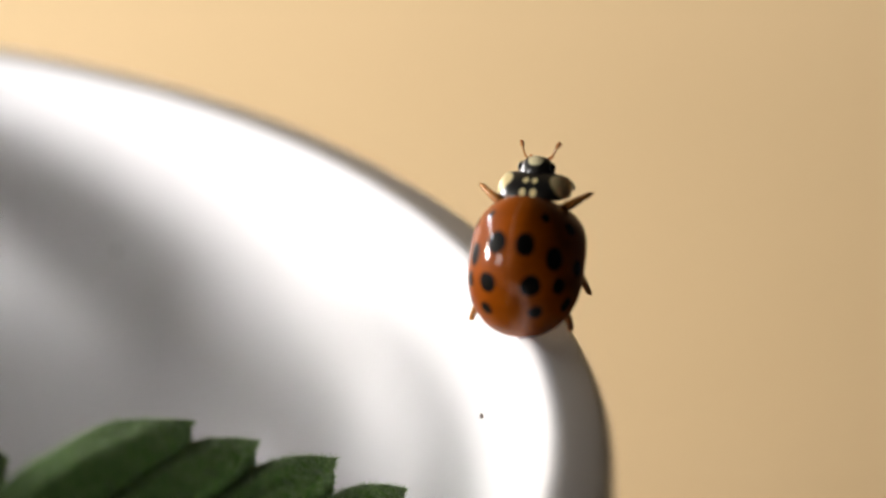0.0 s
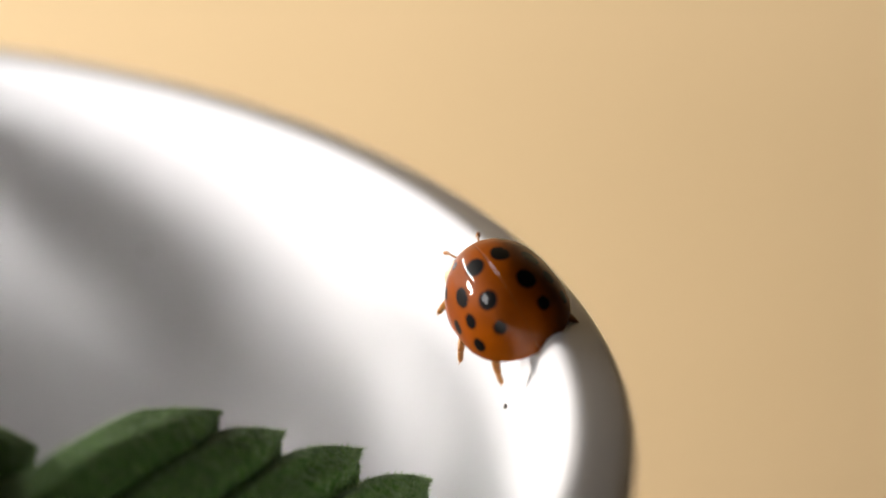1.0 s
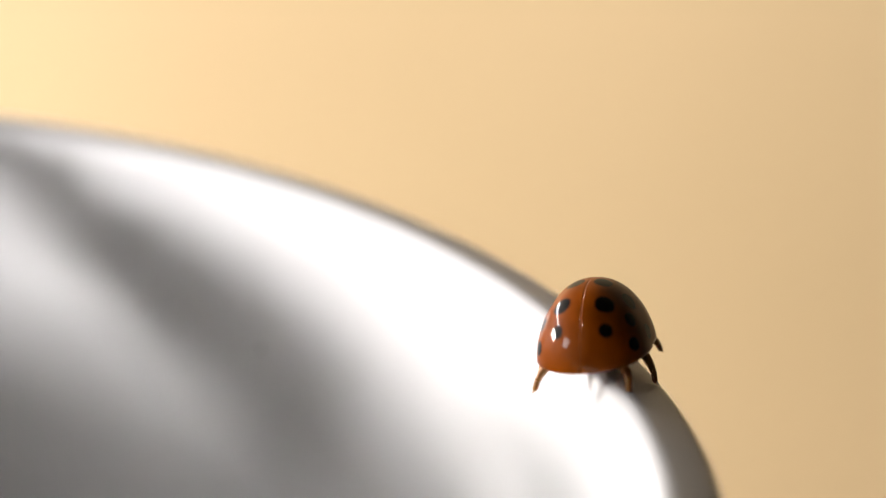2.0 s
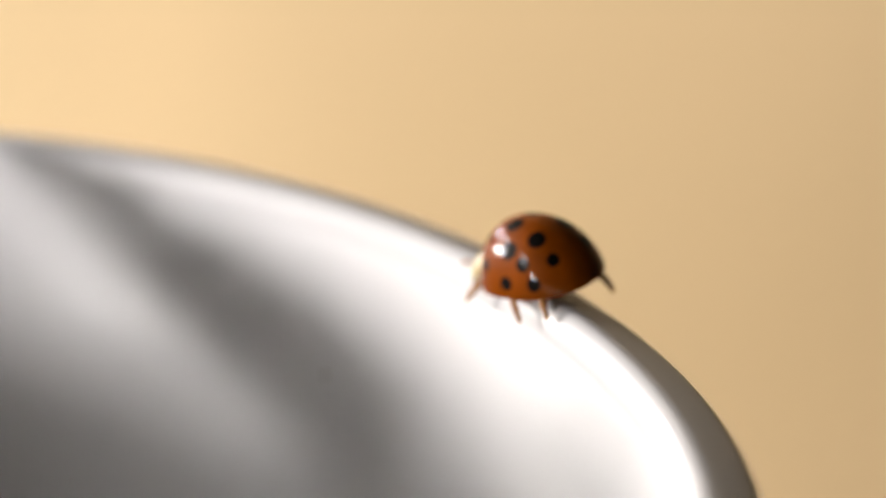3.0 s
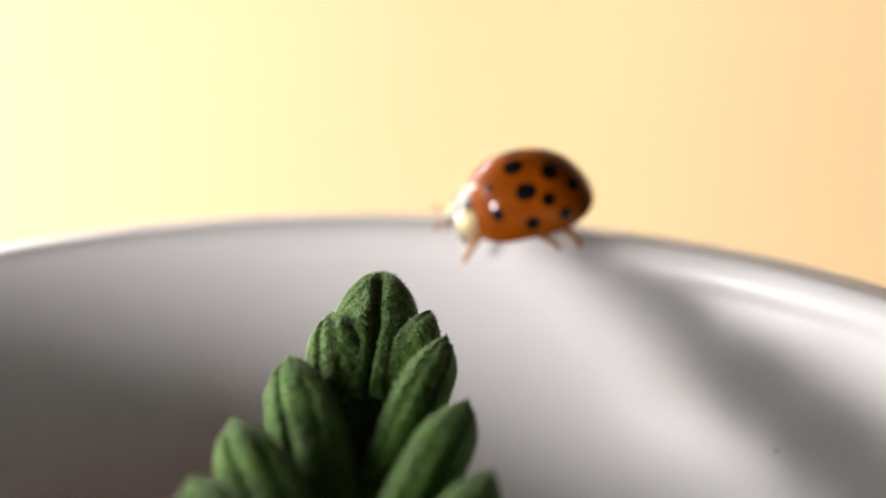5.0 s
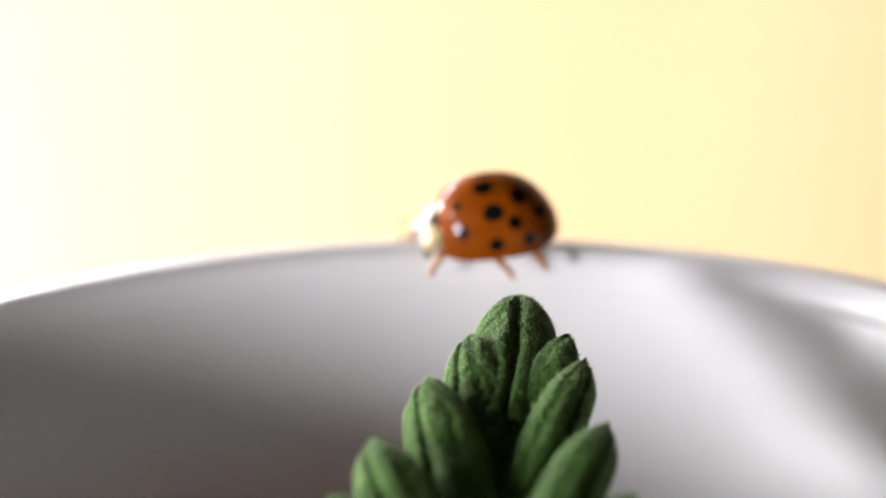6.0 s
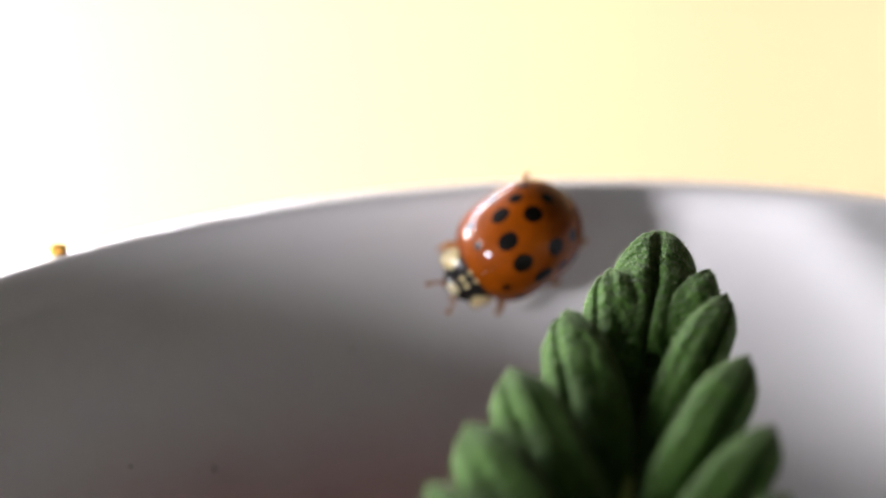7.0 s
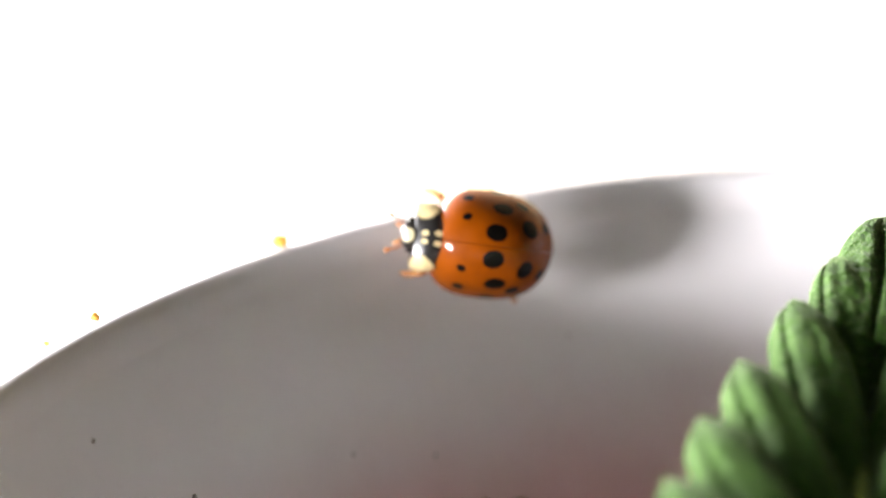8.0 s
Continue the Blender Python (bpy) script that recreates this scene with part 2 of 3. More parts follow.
def dome_point(u, v, side):
    """A point of the wing case: u from front (0) to tail (1), v from the seam (0) to the rim (1)."""
    x = 2.9 - 5.8 * u
    half = 2.56 * max(0.0, 1 - abs((u - 0.46) / 0.54) ** 2.5) ** 0.5 if u > 0.46 else 2.56 * max(0.0, 1 - abs((u - 0.46) / 0.52) ** 3.6) ** 0.5
    top = 0.55 + 3.0 * max(0.0, 1 - abs((u - 0.42) / 0.58) ** 2.3) ** 0.62
    a = v * math.pi / 2
    y = half * math.sin(a) ** 0.92
    z = 0.45 + (top - 0.45) * max(0.0, math.cos(a)) ** 1.2
    return Vector((x, side * y, z))


def dome_height(x, y):
    u = (2.9 - x) / 5.8
    return min((dome_point(u, k / 60, 1) for k in range(60)), key=lambda q: abs(q.y - y)).z


SPOTS = [(x, y, dome_height(x, y), rx, ry) for x, y, rx, ry in SPOT_PLAN]
masked(elytra_mat, (0.24, 0.050, 0.0004), SPOTS, (0.003, 0.0025, 0.002))
pronotum_mat = material("cream_pronotum", (0.75, 0.66, 0.42), 0.3, coat=0.5, sss=0.1)
masked(pronotum_mat, (0.010, 0.009, 0.008), [(3.30, 1.28, 1.16, 0.60, 0.68), (2.85, 0.24, 2.0, 0.22, 0.15), (3.45, 0.20, 1.75, 0.20, 0.13)], (0.64, 0.53, 0.28))
head_mat = material("black_head", (0.01, 0.009, 0.008), 0.3, coat=0.4)
masked(head_mat, (0.012, 0.010, 0.009), [(4.05, 0.0, 1.4, 0.28, 0.34)], (0.65, 0.58, 0.36))
eye_mat = material("black_eye", (0.006, 0.006, 0.006), 0.12, coat=0.6)
leg_mat = material("amber_leg", (0.42, 0.17, 0.035), 0.35, sss=0.25)
mottled(leg_mat, 0.0006, (0.30, 0.11, 0.02), (0.50, 0.22, 0.05))
belly_mat = material("brown_belly", (0.10, 0.04, 0.015), 0.45)
mottled(belly_mat, 0.0006, (0.07, 0.03, 0.01), (0.14, 0.06, 0.02))


# ---- building helpers ----
def part(name, bm, mat, parent=None, label="", smooth=True, at=None):
    """Links a bmesh drawn in millimetres as one mesh object, under a thing where one is given."""
    bmesh.ops.scale(bm, vec=(MM, MM, MM), verts=bm.verts)
    bmesh.ops.recalc_face_normals(bm, faces=bm.faces)
    mesh = bpy.data.meshes.new(name)
    bm.to_mesh(mesh)
    bm.free()
    for p in mesh.polygons:
        p.use_smooth = smooth
    mesh.materials.append(mat)
    ob = new(name, mesh)
    if parent:
        ob.parent = parent
    if at:
        ob.location = Vector(at) * MM
    if label:
        tagged(ob, label)
    return ob


def empty(name, label, category, group="", kind="", at=(0, 0, 0)):
    ob = new(name)
    ob.empty_display_size = 0.002
    ob.location = Vector(at) * MM
    return tagged(ob, label, category, group, kind)


def lathe(profile, steps=160):
    bm = bmesh.new()
    rings = []
    for r, z in profile:
        if r < 1e-6:
            rings.append([bm.verts.new((0, 0, z))])
        else:
            rings.append([bm.verts.new((r * math.cos(2 * math.pi * k / steps), r * math.sin(2 * math.pi * k / steps), z)) for k in range(steps)])
    for a, b in zip(rings, rings[1:]):
        for k in range(steps):
            j = (k + 1) % steps
            if len(a) == 1:
                bm.faces.new((a[0], b[k], b[j]))
            elif len(b) == 1:
                bm.faces.new((a[k], b[0], a[j]))
            else:
                bm.faces.new((a[k], b[k], b[j], a[j]))
    return bm


def box(bm, x0, y0, z0, x1, y1, z1, bevel=0.0):
    made = bmesh.ops.create_cube(bm, size=1.0)["verts"]
    bmesh.ops.scale(bm, vec=(x1 - x0, y1 - y0, z1 - z0), verts=made)
    bmesh.ops.translate(bm, vec=((x0 + x1) / 2, (y0 + y1) / 2, (z0 + z1) / 2), verts=made)
    if bevel:
        edges = list({e for v in made for e in v.link_edges})
        bmesh.ops.bevel(bm, geom=edges, offset=bevel, segments=3, affect="EDGES", profile=0.5)
    return bm


def tube(bm, points, radii, sides=10):
    """A round tapered tube through points, closed at both ends."""
    pts = [Vector(p) for p in points]
    rings = []
    for i, p in enumerate(pts):
        way = (pts[min(i + 1, len(pts) - 1)] - pts[max(i - 1, 0)]).normalized()
        side = way.orthogonal().normalized() if i == 0 else (side - way * side.dot(way)).normalized()
        other = way.cross(side)
        rings.append([bm.verts.new(p + radii[i] * (math.cos(a) * side + math.sin(a) * other)) for a in (2 * math.pi * k / sides for k in range(sides))])
    for a, b in zip(rings, rings[1:]):
        for k in range(sides):
            j = (k + 1) % sides
            bm.faces.new((a[k], a[j], b[j], b[k]))
    bm.faces.new(rings[0])
    bm.faces.new(rings[-1])
    return bm


def curve_points(knots, steps=6):
    """A smooth line through knots (Catmull-Rom)."""
    k = [Vector(p) for p in knots]
    k = [2 * k[0] - k[1]] + k + [2 * k[-1] - k[-2]]
    out = []
    for a, b, c, d in zip(k, k[1:], k[2:], k[3:]):
        for i in range(steps):
            t = i / steps
            out.append(0.5 * ((2 * b) + (c - a) * t + (2 * a - 5 * b + 4 * c - d) * t * t + (3 * b - a - 3 * c + d) * t ** 3))
    out.append(k[-2])
    return out


def blob(bm, centre, size, rough=0.15, seed=0, rings=8, segs=12):
    made = bmesh.ops.create_uvsphere(bm, u_segments=segs, v_segments=rings, radius=1.0)["verts"]
    for v in made:
        k = 1 + rough * noise.noise(v.co * 1.7 + Vector((seed * 3.1, 0, seed)))
        v.co = Vector((v.co.x * size[0] * k + centre[0], v.co.y * size[1] * k + centre[1], v.co.z * size[2] * k + centre[2]))
    return bm


# ---- the room ----
TABLE_Z = -44.0


def build_room():
    # a small table, its back edge just behind the bowl
    table = empty("side_table", "small dark-stained wooden side table under the bowl", "table", at=(0, 0, TABLE_Z - 22))
    part("tabletop", box(bmesh.new(), -430, -420, 0, 330, 46, 22, 3), tabletop_mat, table, smooth=False)
    for x in (-410, 310):
        for y in (-400, 26):
            part("leg", box(bmesh.new(), x - 14, y - 14, -734, x + 14, y + 14, 0, 2), tabletop_mat, table, smooth=False)
    bm = box(bmesh.new(), -900, -1200, -820, 1400, 640, -800)
    tagged(part("floor", bm, floor_mat, smooth=False), "dark brown floor below the table", "floor", kind="structure")
    bm = box(bmesh.new(), -900, -1200, 1500, 1400, 640, 1520)
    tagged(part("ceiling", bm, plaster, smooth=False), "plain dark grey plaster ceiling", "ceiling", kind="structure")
    tagged(part("wall_north", box(bmesh.new(), -860, 600, -800, 1440, 640, 1500), tan_wall, smooth=False), "honey-tan painted wall, lit by added lamps from the left", "wall", kind="structure")
    for name, b in (("wall_east", (1400, -1200, -800, 1440, 600, 1500)), ("wall_south", (-900, -1240, -800, 1440, -1200, 1500))):
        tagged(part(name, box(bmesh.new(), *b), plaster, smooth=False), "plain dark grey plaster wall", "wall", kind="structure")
    # an unseen narrow dark upright, added to keep the front daylight from one side of the bowl
    tagged(part("light_blocker", box(bmesh.new(), -61, -66, TABLE_Z, -16, -62, 150, 1), plaster, smooth=False), "unseen narrow dark panel added to shade one side of the bowl", "wall", kind="structure")
    # the unseen west wall, with a low opening made up for the back wall lamp
    bm = bmesh.new()
    box(bm, -900, -1200, -800, -862, -200, 1500)
    box(bm, -900, -200, -800, -862, 420, -500)
    box(bm, -900, -200, -140, -862, 420, 1500)
    box(bm, -900, 420, -800, -862, 640, 1500)
    tagged(part("wall_west", bm, plaster, smooth=False), "grey plaster wall with an opening added for the back wall lamp", "wall", kind="structure")
    # an added, unseen screen beside the table, with two openings for the daylight
    bm = bmesh.new()
    box(bm, -486, -1200, -70, -482, -500, 1500)
    box(bm, -486, -300, -70, -482, -170, 1500)
    box(bm, -486, -30, -70, -482, 420, 1500)
    box(bm, -486, -170, -70, -482, -30, 90)
    box(bm, -486, -170, 230, -482, -30, 1500)
    box(bm, -486, -500, -70, -482, -300, 0)
    box(bm, -486, -500, 130, -482, -300, 1500)
    tagged(part("light_screen_1", bm, screen_mat, smooth=False), "unseen dark screen with openings for the lamps", "blind", kind="structure")
    # a second added screen across the corner, open in a band above the height of the bowl
    bm = bmesh.new()
    box(bm, -210, 0, -40, 210, 4, 30)
    box(bm, -210, 0, 200, 210, 4, 1500)
    box(bm, 200, 0, 30, 210, 4, 200)
    bmesh.ops.rotate(bm, cent=(0, 0, 0), matrix=Matrix.Rotation(radians(42.0), 3, "Z"), verts=bm.verts)
    bmesh.ops.translate(bm, vec=(-278, 335, 0), verts=bm.verts)
    tagged(part("light_screen_2", bm, screen_mat, smooth=False), "unseen dark screen added behind the highlight lamp", "blind", kind="structure")


# ---- the bowl ----
INNER = [(0, -22.0), (9, -21.6), (16, -20.2), (21.5, -17.8), (25.6, -14.6), (28.4, -11.2), (30.2, -7.6), (31.2, -4.2), (31.75, -2.2), (31.98, -1.5)]
INNER_LINE = [(p.x, p.y) for p in curve_points([(r, z, 0) for r, z in INNER], 5)]


def wall_radius(z):
    """Inner radius of the bowl at the height z below the rim."""
    for (r0, z0), (r1, z1) in zip(INNER_LINE, INNER_LINE[1:]):
        if z0 <= z <= z1:
            return r0 + (r1 - r0) * (z - z0) / (z1 - z0)
    return INNER_LINE[-1][0]


def build_bowl():
    bowl = empty("bowl", "small white glazed ceramic bowl with a rounded rim", "bowl", at=(0, 0, TABLE_Z))
    h = -TABLE_Z
    fine = [(r, z + h) for r, z in INNER_LINE]
    # the lip: a ridge on the inside, from which a flat border falls gently outwards
    rim = [(32.8 - 0.82 * math.cos(a), 42.75 + 1.23 * math.sin(a)) for a in (radians(9 * k) for k in range(11))]
    rim += [(p.x, p.y) for p in curve_points([(33.1, 43.95, 0), (33.6, 43.85, 0), (34.2, 43.71, 0), (34.6, 43.58, 0), (34.86, 43.3, 0), (34.88, 42.9, 0), (34.75, 42.3, 0)], 4)]
    outer = [(34.3, 40.2), (32.9, 35), (31.0, 27), (27.5, 18), (22, 9.5), (17.5, 5), (17.0, 3), (17.0, 0.6), (16.4, 0), (14.5, 0), (14, 0.8), (13.5, 2.4), (0, 2.6)]
    fine2 = [(p.x, p.y) for p in curve_points([(r, z, 0) for r, z in outer[:6]], 5)] + outer[6:]
    part("body", lathe(fine + rim + fine2, 220), ceramic, bowl)
    return bowl


# ---- the ladybird ----
def wing_case(side):
    bm = bmesh.new()
    nu, nv = 30, 17
    vs = [0.0, 0.010] + [j / 16 for j in range(1, 17)]
    us = [1.0 * (0.5 - 0.5 * math.cos(math.pi * i / nu)) for i in range(nu + 1)]
    outer = [[bm.verts.new(dome_point(u, vs[j], side) + (Vector((0, side * 0.006, 0.0)) if j == 0 else Vector((0, 0, 0)))) for j in range(nv + 1)] for u in us]
    inner = []
    for i, u in enumerate(us):
        row = []
        for j in range(nv + 1):
            p = outer[i][j].co
            row.append(bm.verts.new(Vector((p.x * 0.97, side * max(0.03, abs(p.y) - 0.10), max(0.38, p.z - 0.12)))))
        inner.append(row)
    for i in range(nu):
        for j in range(nv):
            bm.faces.new((outer[i][j], outer[i + 1][j], outer[i + 1][j + 1], outer[i][j + 1]))
            bm.faces.new((inner[i][j], inner[i][j + 1], inner[i + 1][j + 1], inner[i + 1][j]))
    for i in range(nu):
        for j in (0, nv):
            bm.faces.new((outer[i][j], outer[i + 1][j], inner[i + 1][j], inner[i][j]))
    for j in range(nv):
        for i in (0, nu):
            bm.faces.new((outer[i][j], outer[i][j + 1], inner[i][j + 1], inner[i][j]))
    return bm


def shield():
    """The plate behind the head: wide, low, with rounded side lobes and a hollow front edge."""
    bm = bmesh.new()
    n, m = 20, 12
    rows = []
    for i in range(n + 1):
        s = -1 + 2 * i / n
        y = 1.62 * math.sin(s * math.pi / 2)
        front = 4.02 - 0.42 * abs(s) ** 4 - 0.10 * (1 - s * s)
        rear = 2.50 + 0.62 * abs(s) ** 2.2
        row = []
        for j in range(m + 1):
            t = j / m
            x = front + (rear - front) * t
            z = 1.95 - 0.55 * (1 - t) ** 1.6 - 1.05 * abs(s) ** 2.4 + 0.12 * math.sin(math.pi * t)
            row.append(bm.verts.new((x, y, z)))
        rows.append(row)
    low = [[bm.verts.new(v.co + Vector((0, 0, -0.22))) for v in row] for row in rows]
    for g, flip in ((rows, 0), (low, 1)):
        for i in range(n):
            for j in range(m):
                q = (g[i][j], g[i + 1][j], g[i + 1][j + 1], g[i][j + 1])
                bm.faces.new(q[::-1] if flip else q)
    for i in range(n):
        for j in (0, m):
            bm.faces.new((rows[i][j], rows[i + 1][j], low[i + 1][j], low[i][j]))
    for j in range(m):
        for i in (0, n):
            bm.faces.new((rows[i][j], rows[i][j + 1], low[i][j + 1], low[i][j]))
    return bm


HIPS = {"front": (2.2, 0.75, 0.45), "middle": (0.7, 0.95, 0.35), "rear": (-0.9, 0.9, 0.35)}
KNEES = {  # knee, ankle and claw from the hip, for the left side
    "front": ((0.65, 1.00, 0.05), (1.15, 1.40, -0.55), (1.45, 1.50, -0.95)),
    "middle": ((-0.30, 1.10, 0.02), (-0.95, 1.65, -0.55), (-1.15, 1.80, -0.95)),
    "rear": ((-0.55, 0.90, -0.02), (-1.00, 1.30, -0.60), (-1.20, 1.40, -1.00)),
}


def bug_part(name, bm, mat, parent, label="", at=None):
    bmesh.ops.scale(bm, vec=(BUG, BUG, BUG), verts=bm.verts)
    return part(name, bm, mat, parent, label, at=[c * BUG for c in at] if at else None)


def build_ladybird():
    bug = empty("ladybird", "glossy orange ladybird with black spots walking on the bowl rim", "ladybird")
    for side in (1, -1):
        bug_part("wing_case", wing_case(side), elytra_mat, bug, "glossy orange wing case with black spots")
    neck = bug_part("shield", shield(), pronotum_mat, bug, "cream shield with a black M-shaped mark")
    bm = blob(bmesh.new(), (0, 0, 0.55), (2.5, 2.2, 0.5), 0.05, 1, 10, 20)
    bug_part("belly", bm, belly_mat, bug, "dark brown belly")
    bm = blob(bmesh.new(), (3.66, 0, 1.0), (0.70, 0.82, 0.52), 0.05, 2, 12, 18)
    head = bug_part("head", bm, head_mat, bug, "black head with a cream face patch")
    for side in (1, -1):
        bug_part("eye", blob(bmesh.new(), (3.83, side * 0.66, 1.07), (0.24, 0.2, 0.24), 0.0, 3), eye_mat, head, "shiny black eye")
        bm = bmesh.new()
        pts = curve_points([(4.15, side * 0.42, 0.92), (4.45, side * 0.66, 1.02), (4.72, side * 0.76, 1.06), (5.0, side * 0.88, 0.98)], 4)
        tube(bm, pts, [0.05 + (0.05 if i > len(pts) - 5 else 0) for i in range(len(pts))], 7)
        bug_part("antenna", bm, leg_mat, head, "short amber antenna with a clubbed tip")
        tube_bm = tube(bmesh.new(), curve_points([(4.2, side * 0.25, 0.72), (4.4, side * 0.42, 0.58), (4.52, side * 0.5, 0.48)], 3), [0.07] * 7, 7)
        bug_part("palp", tube_bm, leg_mat, head)
    legs = []
    for row in ("front", "middle", "rear"):
        for side in (1, -1):
            h = HIPS[row]
            k, a, c = [Vector((p[0], p[1] * side, p[2])) for p in KNEES[row]]
            bm = bmesh.new()
            tube(bm, curve_points([(0, 0, 0), tuple(k * 0.5 + Vector((0, 0, 0.08))), tuple(k)], 3), [0.22, 0.28, 0.32, 0.31, 0.28, 0.24, 0.20], 8)
            leg = bug_part(row + "_leg", bm, leg_mat, bug, at=(h[0], h[1] * side, h[2]))
            bm = tube(bmesh.new(), curve_points([tuple(k), tuple((k + a) / 2 + Vector((0, 0.05 * side, 0))), tuple(a)], 3), [0.20, 0.21, 0.20, 0.19, 0.17, 0.16, 0.14], 8)
            bug_part("shin", bm, leg_mat, leg)
            bm = tube(bmesh.new(), curve_points([tuple(a), tuple((a + c) / 2), tuple(c)], 3), [0.15, 0.13, 0.15, 0.12, 0.14, 0.11, 0.07], 7)
            tube(bm, [c, c + Vector((0.12, 0.10 * side, -0.08))], [0.03, 0.012], 5)
            tube(bm, [c, c + Vector((-0.06, 0.14 * side, -0.08))], [0.03, 0.012], 5)
            bug_part("foot", bm, leg_mat, leg)
            legs.append((leg, row, side))
    return bug, legs, neck, head


# ---- the leaves ----
def lobe(tip, base, width, puff, up, seed, hairs, groove=0.12, sink=0.9, margin=0.0, point=0.62, roll=0.0, fuzz=1.0, n=30, m=28):
    """One puffed lobe of a leaf, from its base at the midrib to its tip, closed below. margin: the side on which its border is folded off by a crease."""
    bm = bmesh.new()
    tip, base, up = Vector(tip), Vector(base), Vector(up)
    way = tip - base
    length = way.length
    way.normalize()
    across = way.cross(up).normalized()
    out = across.cross(way).normalized()
    top, low = [], []
    knee = 0.55 if point < 0.7 else 0.76
    for i in range(n + 1):
        t = i / n
        grow = min(1.0, t / 0.55)
        w = width * (0.62 + 0.38 * grow * grow * (3 - 2 * grow))
        if t > knee:
            w *= max(0.0, 1 - ((t - knee) / (1 - knee)) ** (2.6 if point < 0.7 else 1.7)) ** point
        a, b = [], []
        for j in range(m + 1):
            s = math.sin((-1 + 2 * j / m) * math.pi / 2)
            z = puff * (1 - abs(s) ** 2.3) * (0.55 + 0.45 * math.sin(math.pi * min(1.0, 0.2 + 0.7 * t))) - 0.9 * puff * abs(s) ** 6
            z -= sink * (1 - t) ** 2 + (0.8 if point < 0.7 else 0.25) * puff * max(0.0, (t - 0.78) / 0.22) ** 2
            # the border towards the tip rolls under, and fine ridges run along the lobe
            z -= roll * max(0.0, (t - 0.72) / 0.28) ** 2
            z += 0.45 * roll * math.sin(8.0 * s + seed) * min(1.0, 3 * (1 - t))
            z -= groove * math.exp(-((s - 0.10 * math.sin(3 * t + seed)) / 0.09) ** 2) * min(1.0, 1.6 * (1 - t) + 0.2)
            if margin:
                z -= 0.42 * puff * math.exp(-((s - margin * (0.55 + 0.2 * (1 - t))) / 0.08) ** 2) * min(1.0, 2.2 * t)
            z += 0.09 * noise.noise(Vector((t * 5 + seed * 2.3, s * 2.4, seed))) + 0.055 * noise.noise(Vector((t * 13 + seed * 1.3, s * 6.0, seed)))
            edge = 1 + 0.035 * noise.noise(Vector((t * 6, seed * 1.7, s)))
            p = base + way * (length * t) + across * (w * s * edge) + out * z
            a.append(bm.verts.new(p))
            b.append(bm.verts.new(p - out * 0.26 * (1 - 0.6 * abs(s))))
        top.append(a)
        low.append(b)
    dice = random.Random(seed)
    for k in range(int(1300 * fuzz)):
        i, j, a, b = dice.randrange(3, n), dice.randrange(m), dice.random(), dice.random()
        p00, p10, p01 = top[i][j].co, top[i + 1][j].co, top[i][j + 1].co
        face = (p10 - p00).cross(p01 - p00)
        if face.length < 1e-6:
            continue
        face.normalize()
        if face.dot(out) < 0:
            face = -face
        lean = Vector((dice.uniform(-1, 1), dice.uniform(-1, 1), dice.uniform(-1, 1))) * 0.5 + way * 0.5
        hairs.append((p00 + (p10 - p00) * a + (p01 - p00) * b - face * 0.01, (face + lean).normalized() * dice.uniform(0.07, 0.18) * fuzz ** 0.6))
    for g, flip in ((top, 0), (low, 1)):
        for i in range(n):
            for j in range(m):
                q = (g[i][j], g[i + 1][j], g[i + 1][j + 1], g[i][j + 1])
                bm.faces.new(q[::-1] if flip else q)
    for i in range(n):
        for j in (0, m):
            bm.faces.new((top[i][j], top[i + 1][j], low[i + 1][j], low[i][j]))
    for j in range(m):
        for i in (0, n):
            bm.faces.new((top[i][j], top[i][j + 1], low[i][j + 1], low[i][j]))
    return bm


def down(hairs):
    """Short white hairs, each a thin three-sided spike."""
    bm = bmesh.new()
    for root, grow in hairs:
        side = grow.orthogonal().normalized() * 0.012
        other = grow.normalized().cross(side)
        tip = bm.verts.new(root + grow)
        ring = [bm.verts.new(root + side * math.cos(a) + other * math.sin(a)) for a in (0, 2.1, 4.2)]
        for k in range(3):
            bm.faces.new((ring[k], ring[(k + 1) % 3], tip))
    return bm


